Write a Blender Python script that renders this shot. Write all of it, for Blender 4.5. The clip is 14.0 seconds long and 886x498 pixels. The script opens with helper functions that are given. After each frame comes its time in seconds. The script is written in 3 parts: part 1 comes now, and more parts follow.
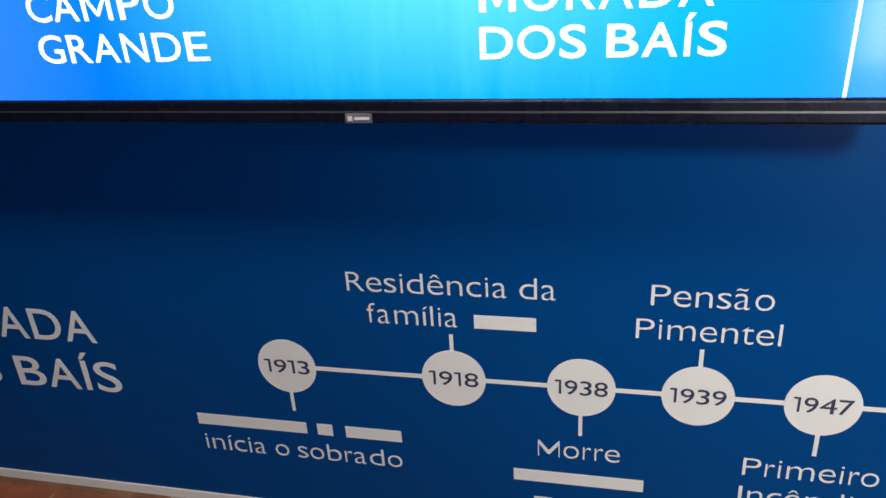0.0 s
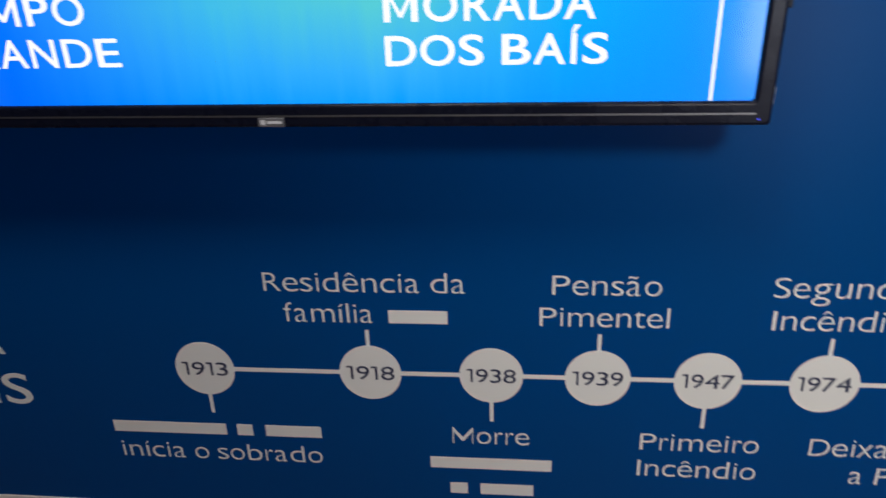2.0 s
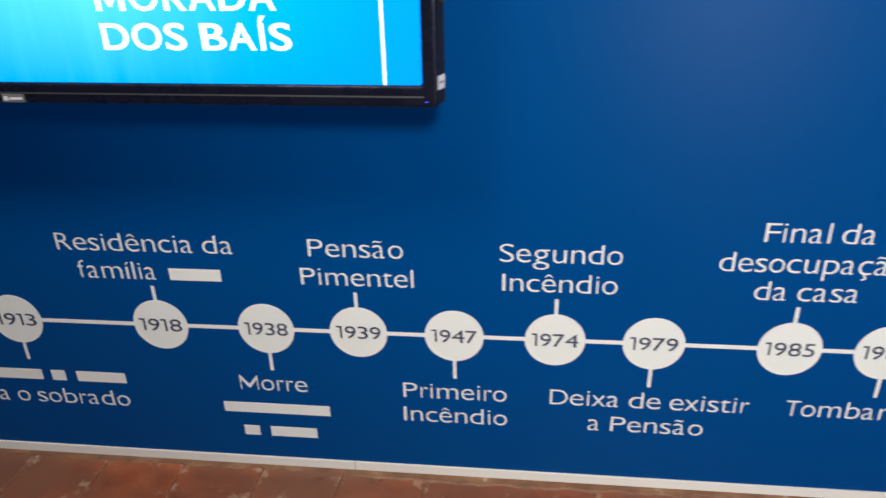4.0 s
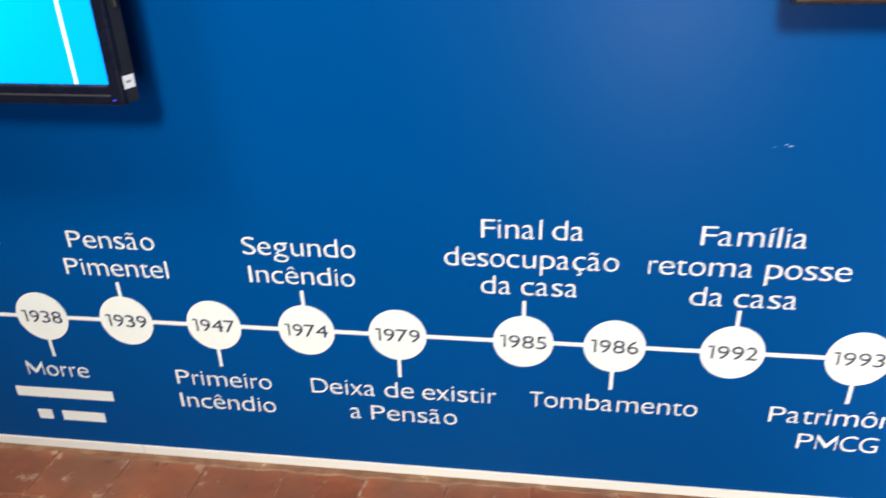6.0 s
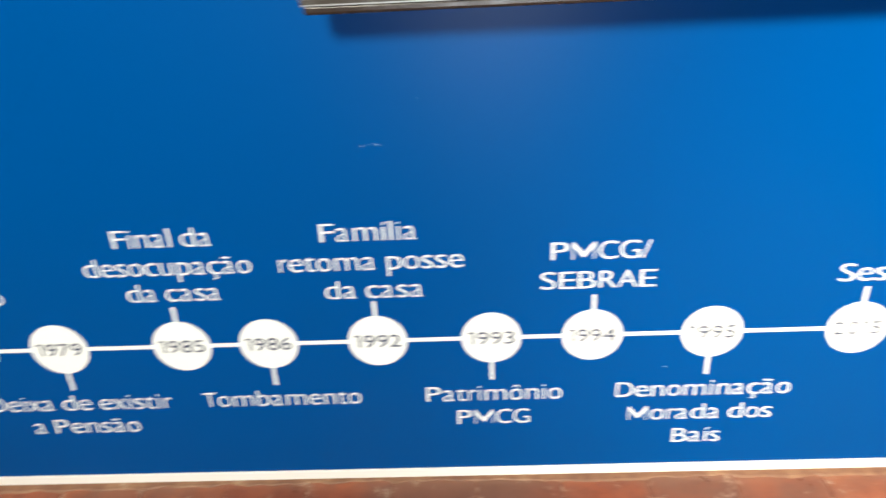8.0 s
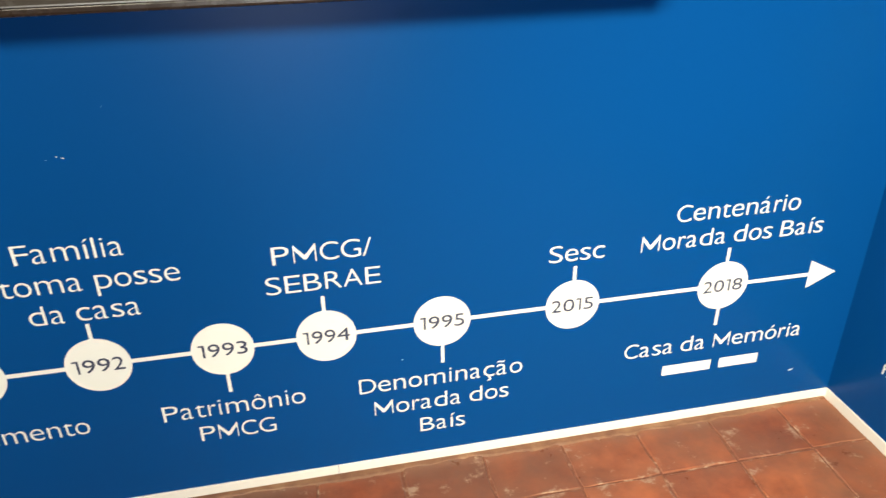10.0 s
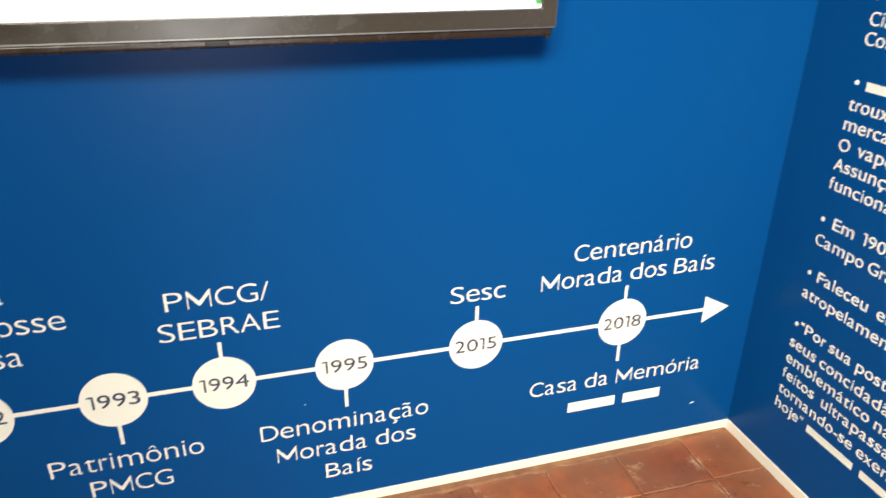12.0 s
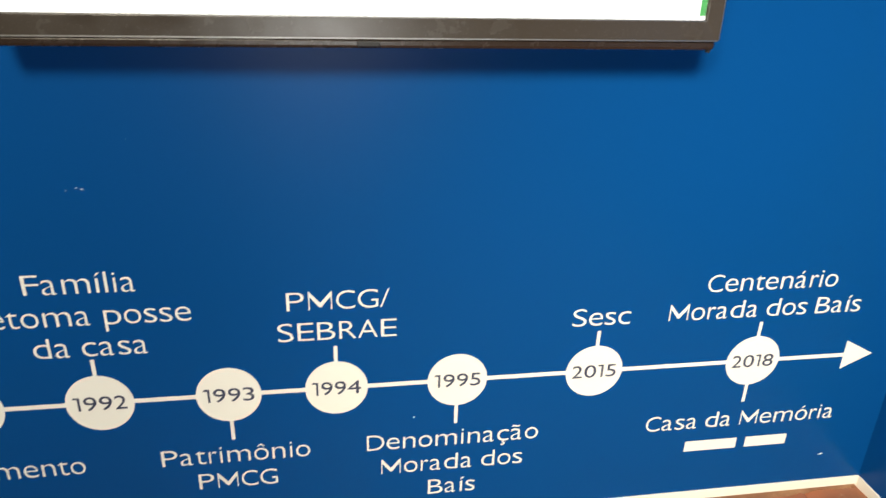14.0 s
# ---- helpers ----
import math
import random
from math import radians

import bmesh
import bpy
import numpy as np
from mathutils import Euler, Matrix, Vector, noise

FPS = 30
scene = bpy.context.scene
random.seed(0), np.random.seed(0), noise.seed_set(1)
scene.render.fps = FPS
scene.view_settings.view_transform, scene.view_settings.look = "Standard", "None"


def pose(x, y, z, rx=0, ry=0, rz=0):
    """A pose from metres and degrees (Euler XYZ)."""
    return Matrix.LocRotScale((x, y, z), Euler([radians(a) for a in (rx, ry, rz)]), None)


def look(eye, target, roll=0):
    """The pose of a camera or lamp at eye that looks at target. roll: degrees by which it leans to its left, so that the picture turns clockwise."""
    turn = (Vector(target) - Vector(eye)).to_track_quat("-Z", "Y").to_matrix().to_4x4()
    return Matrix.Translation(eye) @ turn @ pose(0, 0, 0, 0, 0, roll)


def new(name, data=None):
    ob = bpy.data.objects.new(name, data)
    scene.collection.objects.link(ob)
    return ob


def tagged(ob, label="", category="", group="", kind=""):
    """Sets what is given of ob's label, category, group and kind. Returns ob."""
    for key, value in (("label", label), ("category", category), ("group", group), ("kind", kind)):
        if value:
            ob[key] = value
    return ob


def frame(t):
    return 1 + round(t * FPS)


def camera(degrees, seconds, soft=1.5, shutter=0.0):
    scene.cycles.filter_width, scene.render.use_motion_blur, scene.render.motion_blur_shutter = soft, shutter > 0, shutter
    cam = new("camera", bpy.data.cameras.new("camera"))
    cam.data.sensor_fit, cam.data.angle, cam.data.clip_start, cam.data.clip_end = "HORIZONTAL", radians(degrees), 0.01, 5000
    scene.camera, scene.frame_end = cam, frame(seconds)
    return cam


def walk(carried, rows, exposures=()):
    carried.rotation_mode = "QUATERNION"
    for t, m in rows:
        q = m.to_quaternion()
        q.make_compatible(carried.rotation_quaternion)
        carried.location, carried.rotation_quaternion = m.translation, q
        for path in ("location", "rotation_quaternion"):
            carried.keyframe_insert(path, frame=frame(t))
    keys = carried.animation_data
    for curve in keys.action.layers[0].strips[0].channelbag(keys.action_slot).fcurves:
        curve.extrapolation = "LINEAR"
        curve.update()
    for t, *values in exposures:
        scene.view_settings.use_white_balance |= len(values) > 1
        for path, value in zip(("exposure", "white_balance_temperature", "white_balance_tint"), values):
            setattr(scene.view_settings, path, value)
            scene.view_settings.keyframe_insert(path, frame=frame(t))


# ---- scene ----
cam = camera(62.2, 14.0, 1.4, 0.6)

PATH = [
    (0, (1.346, -0.059, 1.393), (0.909, 1.717, 0.585), -3.70),
    (0.3, (1.344, -0.082, 1.402), (0.909, 1.703, 0.611), -3.47),
    (0.5, (1.342, -0.090, 1.407), (0.911, 1.696, 0.618), -3.30),
    (1, (1.323, -0.096, 1.420), (0.910, 1.700, 0.643), -2.89),
    (1.3, (1.313, -0.103, 1.414), (0.923, 1.696, 0.631), -2.41),
    (1.5, (1.320, -0.109, 1.415), (0.946, 1.698, 0.643), -2.65),
    (1.8, (1.339, -0.122, 1.416), (1.075, 1.702, 0.640), -2.53),
    (2, (1.373, -0.136, 1.403), (1.154, 1.685, 0.604), -2.35),
    (2.2, (1.411, -0.132, 1.418), (1.201, 1.685, 0.609), -3.22),
    (4.3, (2.044, -0.241, 1.465), (1.823, 1.539, 0.581), -1.51),
    (4.5, (2.103, -0.235, 1.473), (1.909, 1.548, 0.587), -2.26),
    (4.8, (2.212, -0.212, 1.470), (2.043, 1.568, 0.573), -2.06),
    (5, (2.301, -0.199, 1.459), (2.091, 1.582, 0.573), -1.59),
    (5.2, (2.376, -0.184, 1.458), (2.137, 1.592, 0.571), -1.36),
    (5.5, (2.477, -0.187, 1.456), (2.220, 1.577, 0.550), -1.18),
    (5.8, (2.554, -0.201, 1.459), (2.309, 1.560, 0.542), -1.06),
    (6, (2.610, -0.225, 1.456), (2.351, 1.552, 0.575), -1.55),
    (6.3, (2.716, -0.262, 1.481), (2.523, 1.536, 0.626), -1),
    (6.5, (2.8, -0.282, 1.493), (2.657, 1.506, 0.609), -0.6),
    (6.8, (2.904, -0.296, 1.499), (2.79, 1.489, 0.604), -1.66),
    (7, (2.973, -0.287, 1.494), (2.824, 1.493, 0.595), -3.8),
    (7.2, (3.04, -0.266, 1.487), (2.887, 1.505, 0.572), -3.23),
    (7.5, (3.141, -0.238, 1.481), (2.95, 1.525, 0.558), -2.7),
    (7.8, (3.225, -0.221, 1.484), (3.086, 1.548, 0.56), -3.02),
    (8, (3.310, -0.204, 1.491), (3.234, 1.567, 0.566), -3.01),
    (8.3, (3.391, -0.196, 1.492), (3.441, 1.566, 0.546), -1.53),
    (8.5, (3.427, -0.194, 1.488), (3.538, 1.561, 0.535), -1.14),
    (8.8, (3.468, -0.189, 1.490), (3.706, 1.551, 0.534), 0.14),
    (9, (3.503, -0.201, 1.486), (3.770, 1.540, 0.538), 0.13),
    (9.2, (3.519, -0.207, 1.484), (3.797, 1.533, 0.538), -0.62),
    (11.3, (3.674, -0.246, 1.490), (4.115, 1.498, 0.616), 0.33),
    (11.5, (3.669, -0.242, 1.492), (4.117, 1.505, 0.629), 0.06),
    (11.8, (3.664, -0.234, 1.502), (4.156, 1.503, 0.639), 0.90),
    (12, (3.675, -0.246, 1.499), (4.201, 1.489, 0.651), 0.70),
    (12.3, (3.695, -0.252, 1.501), (4.240, 1.486, 0.676), 0.74),
    (12.5, (3.690, -0.222, 1.496), (4.210, 1.520, 0.662), 0.75),
    (12.8, (3.658, -0.198, 1.487), (4.140, 1.557, 0.658), 1.36),
    (13, (3.656, -0.180, 1.473), (4.086, 1.600, 0.668), 1.19),
    (13.5, (3.624, -0.163, 1.488), (3.979, 1.632, 0.680), 1.49),
    (14, (3.590, -0.167, 1.474), (3.901, 1.631, 0.654), 1.93),
]
EXPOSURES = [
    (0.0, -0.76, 6100, 17), (0.5, -0.88, 6050, 17), (1.5, -1.20, 6050, 17), (2.2, -1.34, 6100, 17),
    (4.3, -0.55, 6050, 13), (5.0, -0.36, 6100, 12), (5.8, -0.18, 6150, 11), (7.0, -0.02, 6250, 8), (8.0, -0.07, 6300, 8), (9.0, -0.38, 6600, 8),
    (11.5, -0.58, 6950, 9), (12.5, -0.72, 6950, 9), (13.2, -0.76, 6950, 9), (14.0, -0.80, 6950, 9),
]
walk(cam, [(t, look(eye, target, roll)) for t, eye, target, roll in PATH], EXPOSURES)

# ---- light ----
world = bpy.data.worlds.new("world")
scene.world = world
world.use_nodes = True
world.node_tree.nodes["Background"].inputs[0].default_value = (0.75, 0.85, 1.0, 1)
world.node_tree.nodes["Background"].inputs[1].default_value = 0.4


WARM = (1.0, 0.93, 0.76)


def ceiling_spot(eye, target, watts, cone, radius=0.08):
    """A wide ceiling spot that washes the wall or the floor."""
    data = bpy.data.lights.new("ceiling_spot", "SPOT")
    data.energy, data.color, data.shadow_soft_size = watts, WARM, radius
    data.spot_size, data.spot_blend = radians(cone), 1.0
    new("ceiling_spot", data).matrix_world = look(eye, target)


ceiling_spot((1.05, 0.1, 2.95), (0.75, 1.3, 0.20), 330, 84, 0.30)
ceiling_spot((2.50, -1.9, 2.80), (2.98, 1.3, 1.65), 960, 77, 0.28)
ceiling_spot((3.3, -1.8, 2.80), (5.5, 0.6, 0.3), 2000, 74, 0.30)

# unseen cool fill light, added in an assumed doorway opposite to lift the shadows
day = bpy.data.lights.new("unseen_fill_light", "AREA")
day.shape, day.size, day.size_y, day.energy, day.color = "RECTANGLE", 1.0, 2.1, 120, (0.95, 0.98, 1.0)
new("unseen_fill_light", day).matrix_world = look((3.6, -3.74, 1.1), (3.6, 1.3, 1.1))

# ---- materials ----


def material(name, colour, rough=0.5, metal=0.0):
    mat = bpy.data.materials.new(name)
    mat.use_nodes = True
    tree = mat.node_tree
    bsdf = tree.nodes["Principled BSDF"]
    bsdf.inputs["Base Color"].default_value = (*colour, 1)
    bsdf.inputs["Roughness"].default_value = rough
    bsdf.inputs["Metallic"].default_value = metal
    return mat, tree, bsdf


def node(tree, kind, **values):
    n = tree.nodes.new(kind)
    for key, value in values.items():
        n.inputs[key.replace("_", " ")].default_value = value
    return n


def noise_tex(tree, scale, detail=4.0, rough=0.55, coords="Object"):
    place = tree.nodes.new("ShaderNodeTexCoord")
    tex = node(tree, "ShaderNodeTexNoise", Scale=scale, Detail=detail, Roughness=rough)
    tree.links.new(place.outputs[coords], tex.inputs["Vector"])
    return tex


def ramp(tree, source, stops):
    r = tree.nodes.new("ShaderNodeValToRGB")
    while len(r.color_ramp.elements) < len(stops):
        r.color_ramp.elements.new(0.5)
    for element, (at, colour) in zip(r.color_ramp.elements, stops):
        element.position = at
        element.color = (*colour, 1)
    tree.links.new(source, r.inputs["Fac"])
    return r


def mix(tree, factor, a, b, blend="MIX"):
    m = tree.nodes.new("ShaderNodeMix")
    m.data_type, m.blend_type = "RGBA", blend
    for socket, value in ((m.inputs[0], factor), (m.inputs[6], a), (m.inputs[7], b)):
        if isinstance(value, (int, float)):
            socket.default_value = value
        elif isinstance(value, tuple):
            socket.default_value = (*value, 1)
        else:
            tree.links.new(value, socket)
    return m.outputs[2]


def bump(tree, bsdf, height, strength, distance=0.002):
    b = node(tree, "ShaderNodeBump", Strength=strength, Distance=distance)
    tree.links.new(height, b.inputs["Height"])
    tree.links.new(b.outputs["Normal"], bsdf.inputs["Normal"])


def painted(name, colour, rough, vary=0.08, grain=260.0, relief=0.05, sheen=0.5, smear=0.06):
    """A rolled or printed coat: clouds of slightly lighter and duller paint, and a fine grain."""
    mat, tree, bsdf = material(name, colour, rough)
    bsdf.inputs["Specular IOR Level"].default_value = sheen
    cloud = noise_tex(tree, 0.9, 1.0, 0.4)
    dark = tuple(c * (1 - vary) for c in colour)
    light = tuple(min(1, c * (1 + vary)) for c in colour)
    r = ramp(tree, cloud.outputs["Fac"], [(0.05, dark), (0.95, light)])
    tree.links.new(r.outputs["Color"], bsdf.inputs["Base Color"])
    touch = noise_tex(tree, 1.3, 1.0, 0.4)
    rr = ramp(tree, touch.outputs["Fac"], [(0.0, (rough - smear,) * 3), (1.0, (rough + smear,) * 3)])
    tree.links.new(rr.outputs["Color"], bsdf.inputs["Roughness"])
    bump(tree, bsdf, noise_tex(tree, grain, 2.0).outputs["Fac"], relief, 0.001)
    return mat


BLUE = painted("blue_wall_vinyl", (0.0003, 0.0535, 0.210), 0.30, vary=0.035, sheen=0.08, smear=0.025)
CHALK = painted("greyish_ceiling_paint", (0.45, 0.43, 0.40), 0.7, 0.05, 90.0, 0.15)
WHITE_VINYL = painted("white_vinyl_lettering", (0.755, 0.765, 0.72), 0.45, 0.03)
NAVY_VINYL = painted("navy_vinyl_numerals", (0.030, 0.042, 0.085), 0.45, 0.05)
SKIRTING = painted("white_skirting_paint", (0.78, 0.75, 0.68), 0.4, 0.06, 160.0, 0.1)
CHIP = painted("bare_plaster_chip", (0.70, 0.72, 0.74), 0.8, 0.1)
STICKER = painted("white_paper_sticker", (0.80, 0.80, 0.80), 0.6, 0.08)
STICKER_PRINT = painted("grey_print", (0.30, 0.30, 0.32), 0.6, 0.08)


def bezel_plastic(name, colour, rough, shine=0.35):
    mat, tree, bsdf = material(name, colour, rough)
    smear = noise_tex(tree, 14.0, 6.0, 0.7)
    rr = ramp(tree, smear.outputs["Fac"], [(0.35, (rough * 0.7,) * 3), (0.75, (rough * 1.6,) * 3)])
    tree.links.new(rr.outputs["Color"], bsdf.inputs["Roughness"])
    dust = noise_tex(tree, 420.0, 2.0)
    bsdf.inputs["Specular IOR Level"].default_value = shine
    dd = ramp(tree, dust.outputs["Fac"], [(0.62, colour), (0.80, tuple(c + 0.05 for c in colour))])
    tree.links.new(dd.outputs["Color"], bsdf.inputs["Base Color"])
    return mat


BLACK_GLOSS = bezel_plastic("black_gloss_bezel", (0.005, 0.006, 0.014), 0.28, 0.2)
BLACK_MATT = bezel_plastic("black_matt_plastic", (0.015, 0.015, 0.016), 0.45)
DARK_BROWN = bezel_plastic("dark_brown_lower_edge", (0.022, 0.014, 0.010), 0.24)
GUNMETAL = bezel_plastic("dark_brown_gloss_bezel", (0.040, 0.033, 0.027), 0.22)
SILVER, _, _ = material("dull_metal_trim", (0.26, 0.255, 0.25), 0.38, 0.9)
BADGE, _, _ = material("grey_badge_plate", (0.16, 0.16, 0.17), 0.4, 0.3)
BADGE_PRINT, _, _ = material("pale_badge_print", (0.6, 0.6, 0.62), 0.5)
STEEL, _, _ = material("black_bracket_steel", (0.03, 0.03, 0.03), 0.5, 0.6)


def glowing(name, colour, strength, rough=0.12):
    mat, tree, bsdf = material(name, (0.01, 0.01, 0.012), rough)
    bsdf.inputs["Emission Color"].default_value = (*colour, 1)
    bsdf.inputs["Emission Strength"].default_value = strength
    return mat, tree, bsdf


SCREEN_GAIN = 2.6
# first screen: a sky-blue picture that turns cyan in the middle;
# the greyer left end of both ramps paints in a room reflection
SCREEN_BLUE, tree, bsdf = glowing("lit_blue_screen", (0, 0.4, 1), SCREEN_GAIN)
place = tree.nodes.new("ShaderNodeTexCoord")
split = tree.nodes.new("ShaderNodeSeparateXYZ")
tree.links.new(place.outputs["Object"], split.inputs[0])
across = node(tree, "ShaderNodeMapRange", From_Min=-0.86, From_Max=0.86)
tree.links.new(split.outputs["X"], across.inputs["Value"])
low = ramp(tree, across.outputs["Result"], [(0.0, (0.03, 0.18, 0.75)), (0.22, (0.0, 0.145, 0.90)), (0.45, (0.0, 0.30, 1.0)), (0.62, (0.0, 0.34, 1.0)), (0.85, (0.0, 0.30, 1.0)), (1.0, (0.0, 0.27, 0.97))])
high = ramp(tree, across.outputs["Result"], [(0.0, (0.04, 0.18, 0.75)), (0.22, (0.0, 0.17, 0.95)), (0.45, (0.05, 0.50, 0.72)), (0.62, (0.09, 0.60, 0.60)), (0.80, (0.0, 0.42, 0.85)), (0.92, (0.0, 0.32, 0.95)), (1.0, (0.0, 0.29, 0.95))])
streaks = node(tree, "ShaderNodeTexNoise", Scale=9.0, Detail=3.0)
squash = node(tree, "ShaderNodeMapping", Scale=(5.0, 1.0, 0.35))
tree.links.new(place.outputs["Object"], squash.inputs["Vector"])
tree.links.new(squash.outputs["Vector"], streaks.inputs["Vector"])
rise = node(tree, "ShaderNodeMapRange", From_Min=0.03, From_Max=0.21)
tree.links.new(split.outputs["Z"], rise.inputs["Value"])
wobble = tree.nodes.new("ShaderNodeMath")
wobble.operation = "MULTIPLY_ADD"
wobble.inputs[1].default_value = 0.35
tree.links.new(streaks.outputs["Fac"], wobble.inputs[0])
lift = tree.nodes.new("ShaderNodeMath")
lift.operation = "SUBTRACT"
lift.inputs[1].default_value = 0.18
lift.use_clamp = True
tree.links.new(rise.outputs["Result"], wobble.inputs[2])
tree.links.new(wobble.outputs[0], lift.inputs[0])
tree.links.new(mix(tree, lift.outputs[0], low.outputs["Color"], high.outputs["Color"]), bsdf.inputs["Emission Color"])

SCREEN_TEXT, _, _ = glowing("lit_white_letters", (1.0, 1.0, 1.0), SCREEN_GAIN * 1.05)
SCREEN_WHITE, tree, bsdf = glowing("lit_white_screen", (1.0, 1.0, 0.98), 3.2)
faint = noise_tex(tree, 3.0, 2.0)
tint = ramp(tree, faint.outputs["Fac"], [(0.3, (0.94, 0.97, 0.95)), (0.7, (1.0, 1.0, 0.98))])
tree.links.new(tint.outputs["Color"], bsdf.inputs["Emission Color"])
SCREEN_GREEN, _, _ = glowing("lit_green_stripe", (0.12, 0.62, 0.16), 1.6)
LED_BLUE, _, _ = glowing("blue_standby_led", (0.05, 0.08, 1.0), 2.5)


def floor_tile_material():
    mat, tree, bsdf = material("red_waxed_clay_tile", (0.2, 0.05, 0.03), 0.3)
    info = tree.nodes.new("ShaderNodeObjectInfo")
    tone = ramp(tree, info.outputs["Random"], [(0.0, (0.285, 0.074, 0.028)), (0.5, (0.390, 0.104, 0.037)), (1.0, (0.460, 0.134, 0.047))])
    place = tree.nodes.new("ShaderNodeNewGeometry")
    cloud = node(tree, "ShaderNodeTexNoise", Scale=9.0, Detail=6.0, Roughness=0.65)
    tree.links.new(place.outputs["Position"], cloud.inputs["Vector"])
    burnt = ramp(tree, cloud.outputs["Fac"], [(0.32, (0.55, 0.50, 0.48)), (0.66, (1.15, 1.12, 1.1))])
    body = mix(tree, 1.0, tone.outputs["Color"], burnt.outputs["Color"], "MULTIPLY")
    worn = node(tree, "ShaderNodeTexNoise", Scale=13.0, Detail=9.0, Roughness=0.72)
    tree.links.new(place.outputs["Position"], worn.inputs["Vector"])
    axes = tree.nodes.new("ShaderNodeSeparateXYZ")
    tree.links.new(place.outputs["Position"], axes.inputs[0])

    def sums(kind, a, c=0.0):
        m = tree.nodes.new("ShaderNodeMath")
        m.operation = kind
        for socket, value in zip(m.inputs, (a, c)):
            if isinstance(value, (int, float)):
                socket.default_value = value
            else:
                tree.links.new(value, socket)
        return m.outputs[0]

    def to_joint(value):
        """How far a place is from the next joint, in tiles."""
        u = sums("FRACT", value)
        return sums("MINIMUM", u, sums("SUBTRACT", 1.0, u))

    down = sums("DIVIDE", sums("SUBTRACT", 1.105, axes.outputs["Y"]), 0.23)
    along = sums("DIVIDE", sums("SUBTRACT", axes.outputs["X"], 4.455), 0.23)
    rim = sums("MINIMUM", to_joint(down), to_joint(along))
    near_rim = node(tree, "ShaderNodeMapRange", From_Min=0.17, From_Max=0.0, To_Min=0.0, To_Max=0.085)
    tree.links.new(rim, near_rim.inputs["Value"])
    crumbly = tree.nodes.new("ShaderNodeMath")
    crumbly.operation = "ADD"
    tree.links.new(worn.outputs["Fac"], crumbly.inputs[0])
    tree.links.new(near_rim.outputs["Result"], crumbly.inputs[1])
    patch = ramp(tree, crumbly.outputs[0], [(0.60, (0, 0, 0)), (0.68, (0.8, 0.8, 0.8))])
    # random dull brown tone, which also paints in the dimmer light on the floor
    dull_cloud = node(tree, "ShaderNodeTexNoise", Scale=2.6, Detail=5.0, Roughness=0.6)
    tree.links.new(place.outputs["Position"], dull_cloud.inputs["Vector"])
    dull = ramp(tree, dull_cloud.outputs["Fac"], [(0.34, (0.1, 0.1, 0.1)), (0.60, (0.78, 0.78, 0.78))])
    body = mix(tree, dull.outputs["Color"], body, (0.190, 0.092, 0.053))
    colour = mix(tree, patch.outputs["Color"], body, (0.47, 0.31, 0.20))
    fleck = node(tree, "ShaderNodeTexNoise", Scale=70.0, Detail=4.0, Roughness=0.7)
    tree.links.new(place.outputs["Position"], fleck.inputs["Vector"])
    dots = ramp(tree, fleck.outputs["Fac"], [(0.70, (0, 0, 0)), (0.74, (0.7, 0.7, 0.7))])
    colour = mix(tree, dots.outputs["Color"], colour, (0.60, 0.48, 0.36))
    tree.links.new(colour, bsdf.inputs["Base Color"])
    gloss = ramp(tree, cloud.outputs["Fac"], [(0.3, (0.24,) * 3), (0.7, (0.48,) * 3)])
    tree.links.new(gloss.outputs["Color"], bsdf.inputs["Roughness"])
    bump(tree, bsdf, worn.outputs["Fac"], 0.35, 0.004)
    return mat


TILE = floor_tile_material()
MORTAR, tree, bsdf = material("pale_tile_mortar", (0.3, 0.2, 0.15), 0.85)
crumbs = noise_tex(tree, 22.0, 8.0, 0.7)
tone = ramp(tree, crumbs.outputs["Fac"], [(0.38, (0.17, 0.055, 0.030)), (0.55, (0.24, 0.090, 0.046)), (0.66, (0.52, 0.36, 0.24))])
tree.links.new(tone.outputs["Color"], bsdf.inputs["Base Color"])
bump(tree, bsdf, crumbs.outputs["Fac"], 0.6, 0.004)

FILLET, tree, bsdf = material("brownish_smeared_mortar", (0.3, 0.17, 0.09), 0.6)
smears = noise_tex(tree, 11.0, 7.0, 0.65)
tone = ramp(tree, smears.outputs["Fac"], [(0.34, (0.15, 0.060, 0.031)), (0.52, (0.225, 0.105, 0.052)), (0.64, (0.29, 0.155, 0.080)), (0.70, (0.52, 0.38, 0.26))])
tree.links.new(tone.outputs["Color"], bsdf.inputs["Base Color"])
bump(tree, bsdf, smears.outputs["Fac"], 0.5, 0.003)

# ---- mesh helpers ----


def link_mesh(name, bm, mat):
    mesh = bpy.data.meshes.new(name)
    bm.to_mesh(mesh)
    bm.free()
    mesh.materials.append(mat)
    return new(name, mesh)


def part(name, bm, mat, parent, label="", at=(0, 0, 0)):
    ob = link_mesh(name, bm, mat)
    ob.parent, ob.location = parent, at
    return tagged(ob, label)


def thing(name, at, label, category, group="", kind=""):
    ob = new(name)
    ob.empty_display_size = 0.05
    ob.location = at
    return tagged(ob, label, category, group, kind)


def box(x0, x1, y0, y1, z0, z1, bevel=0.0, segments=2):
    bm = bmesh.new()
    bmesh.ops.create_cube(bm, size=1, matrix=Matrix.Translation(((x0 + x1) / 2, (y0 + y1) / 2, (z0 + z1) / 2)) @ Matrix.Diagonal((x1 - x0, y1 - y0, z1 - z0, 1)))
    if bevel:
        bmesh.ops.bevel(bm, geom=list(bm.edges), offset=bevel, segments=segments, affect="EDGES", profile=0.5)
    return bm


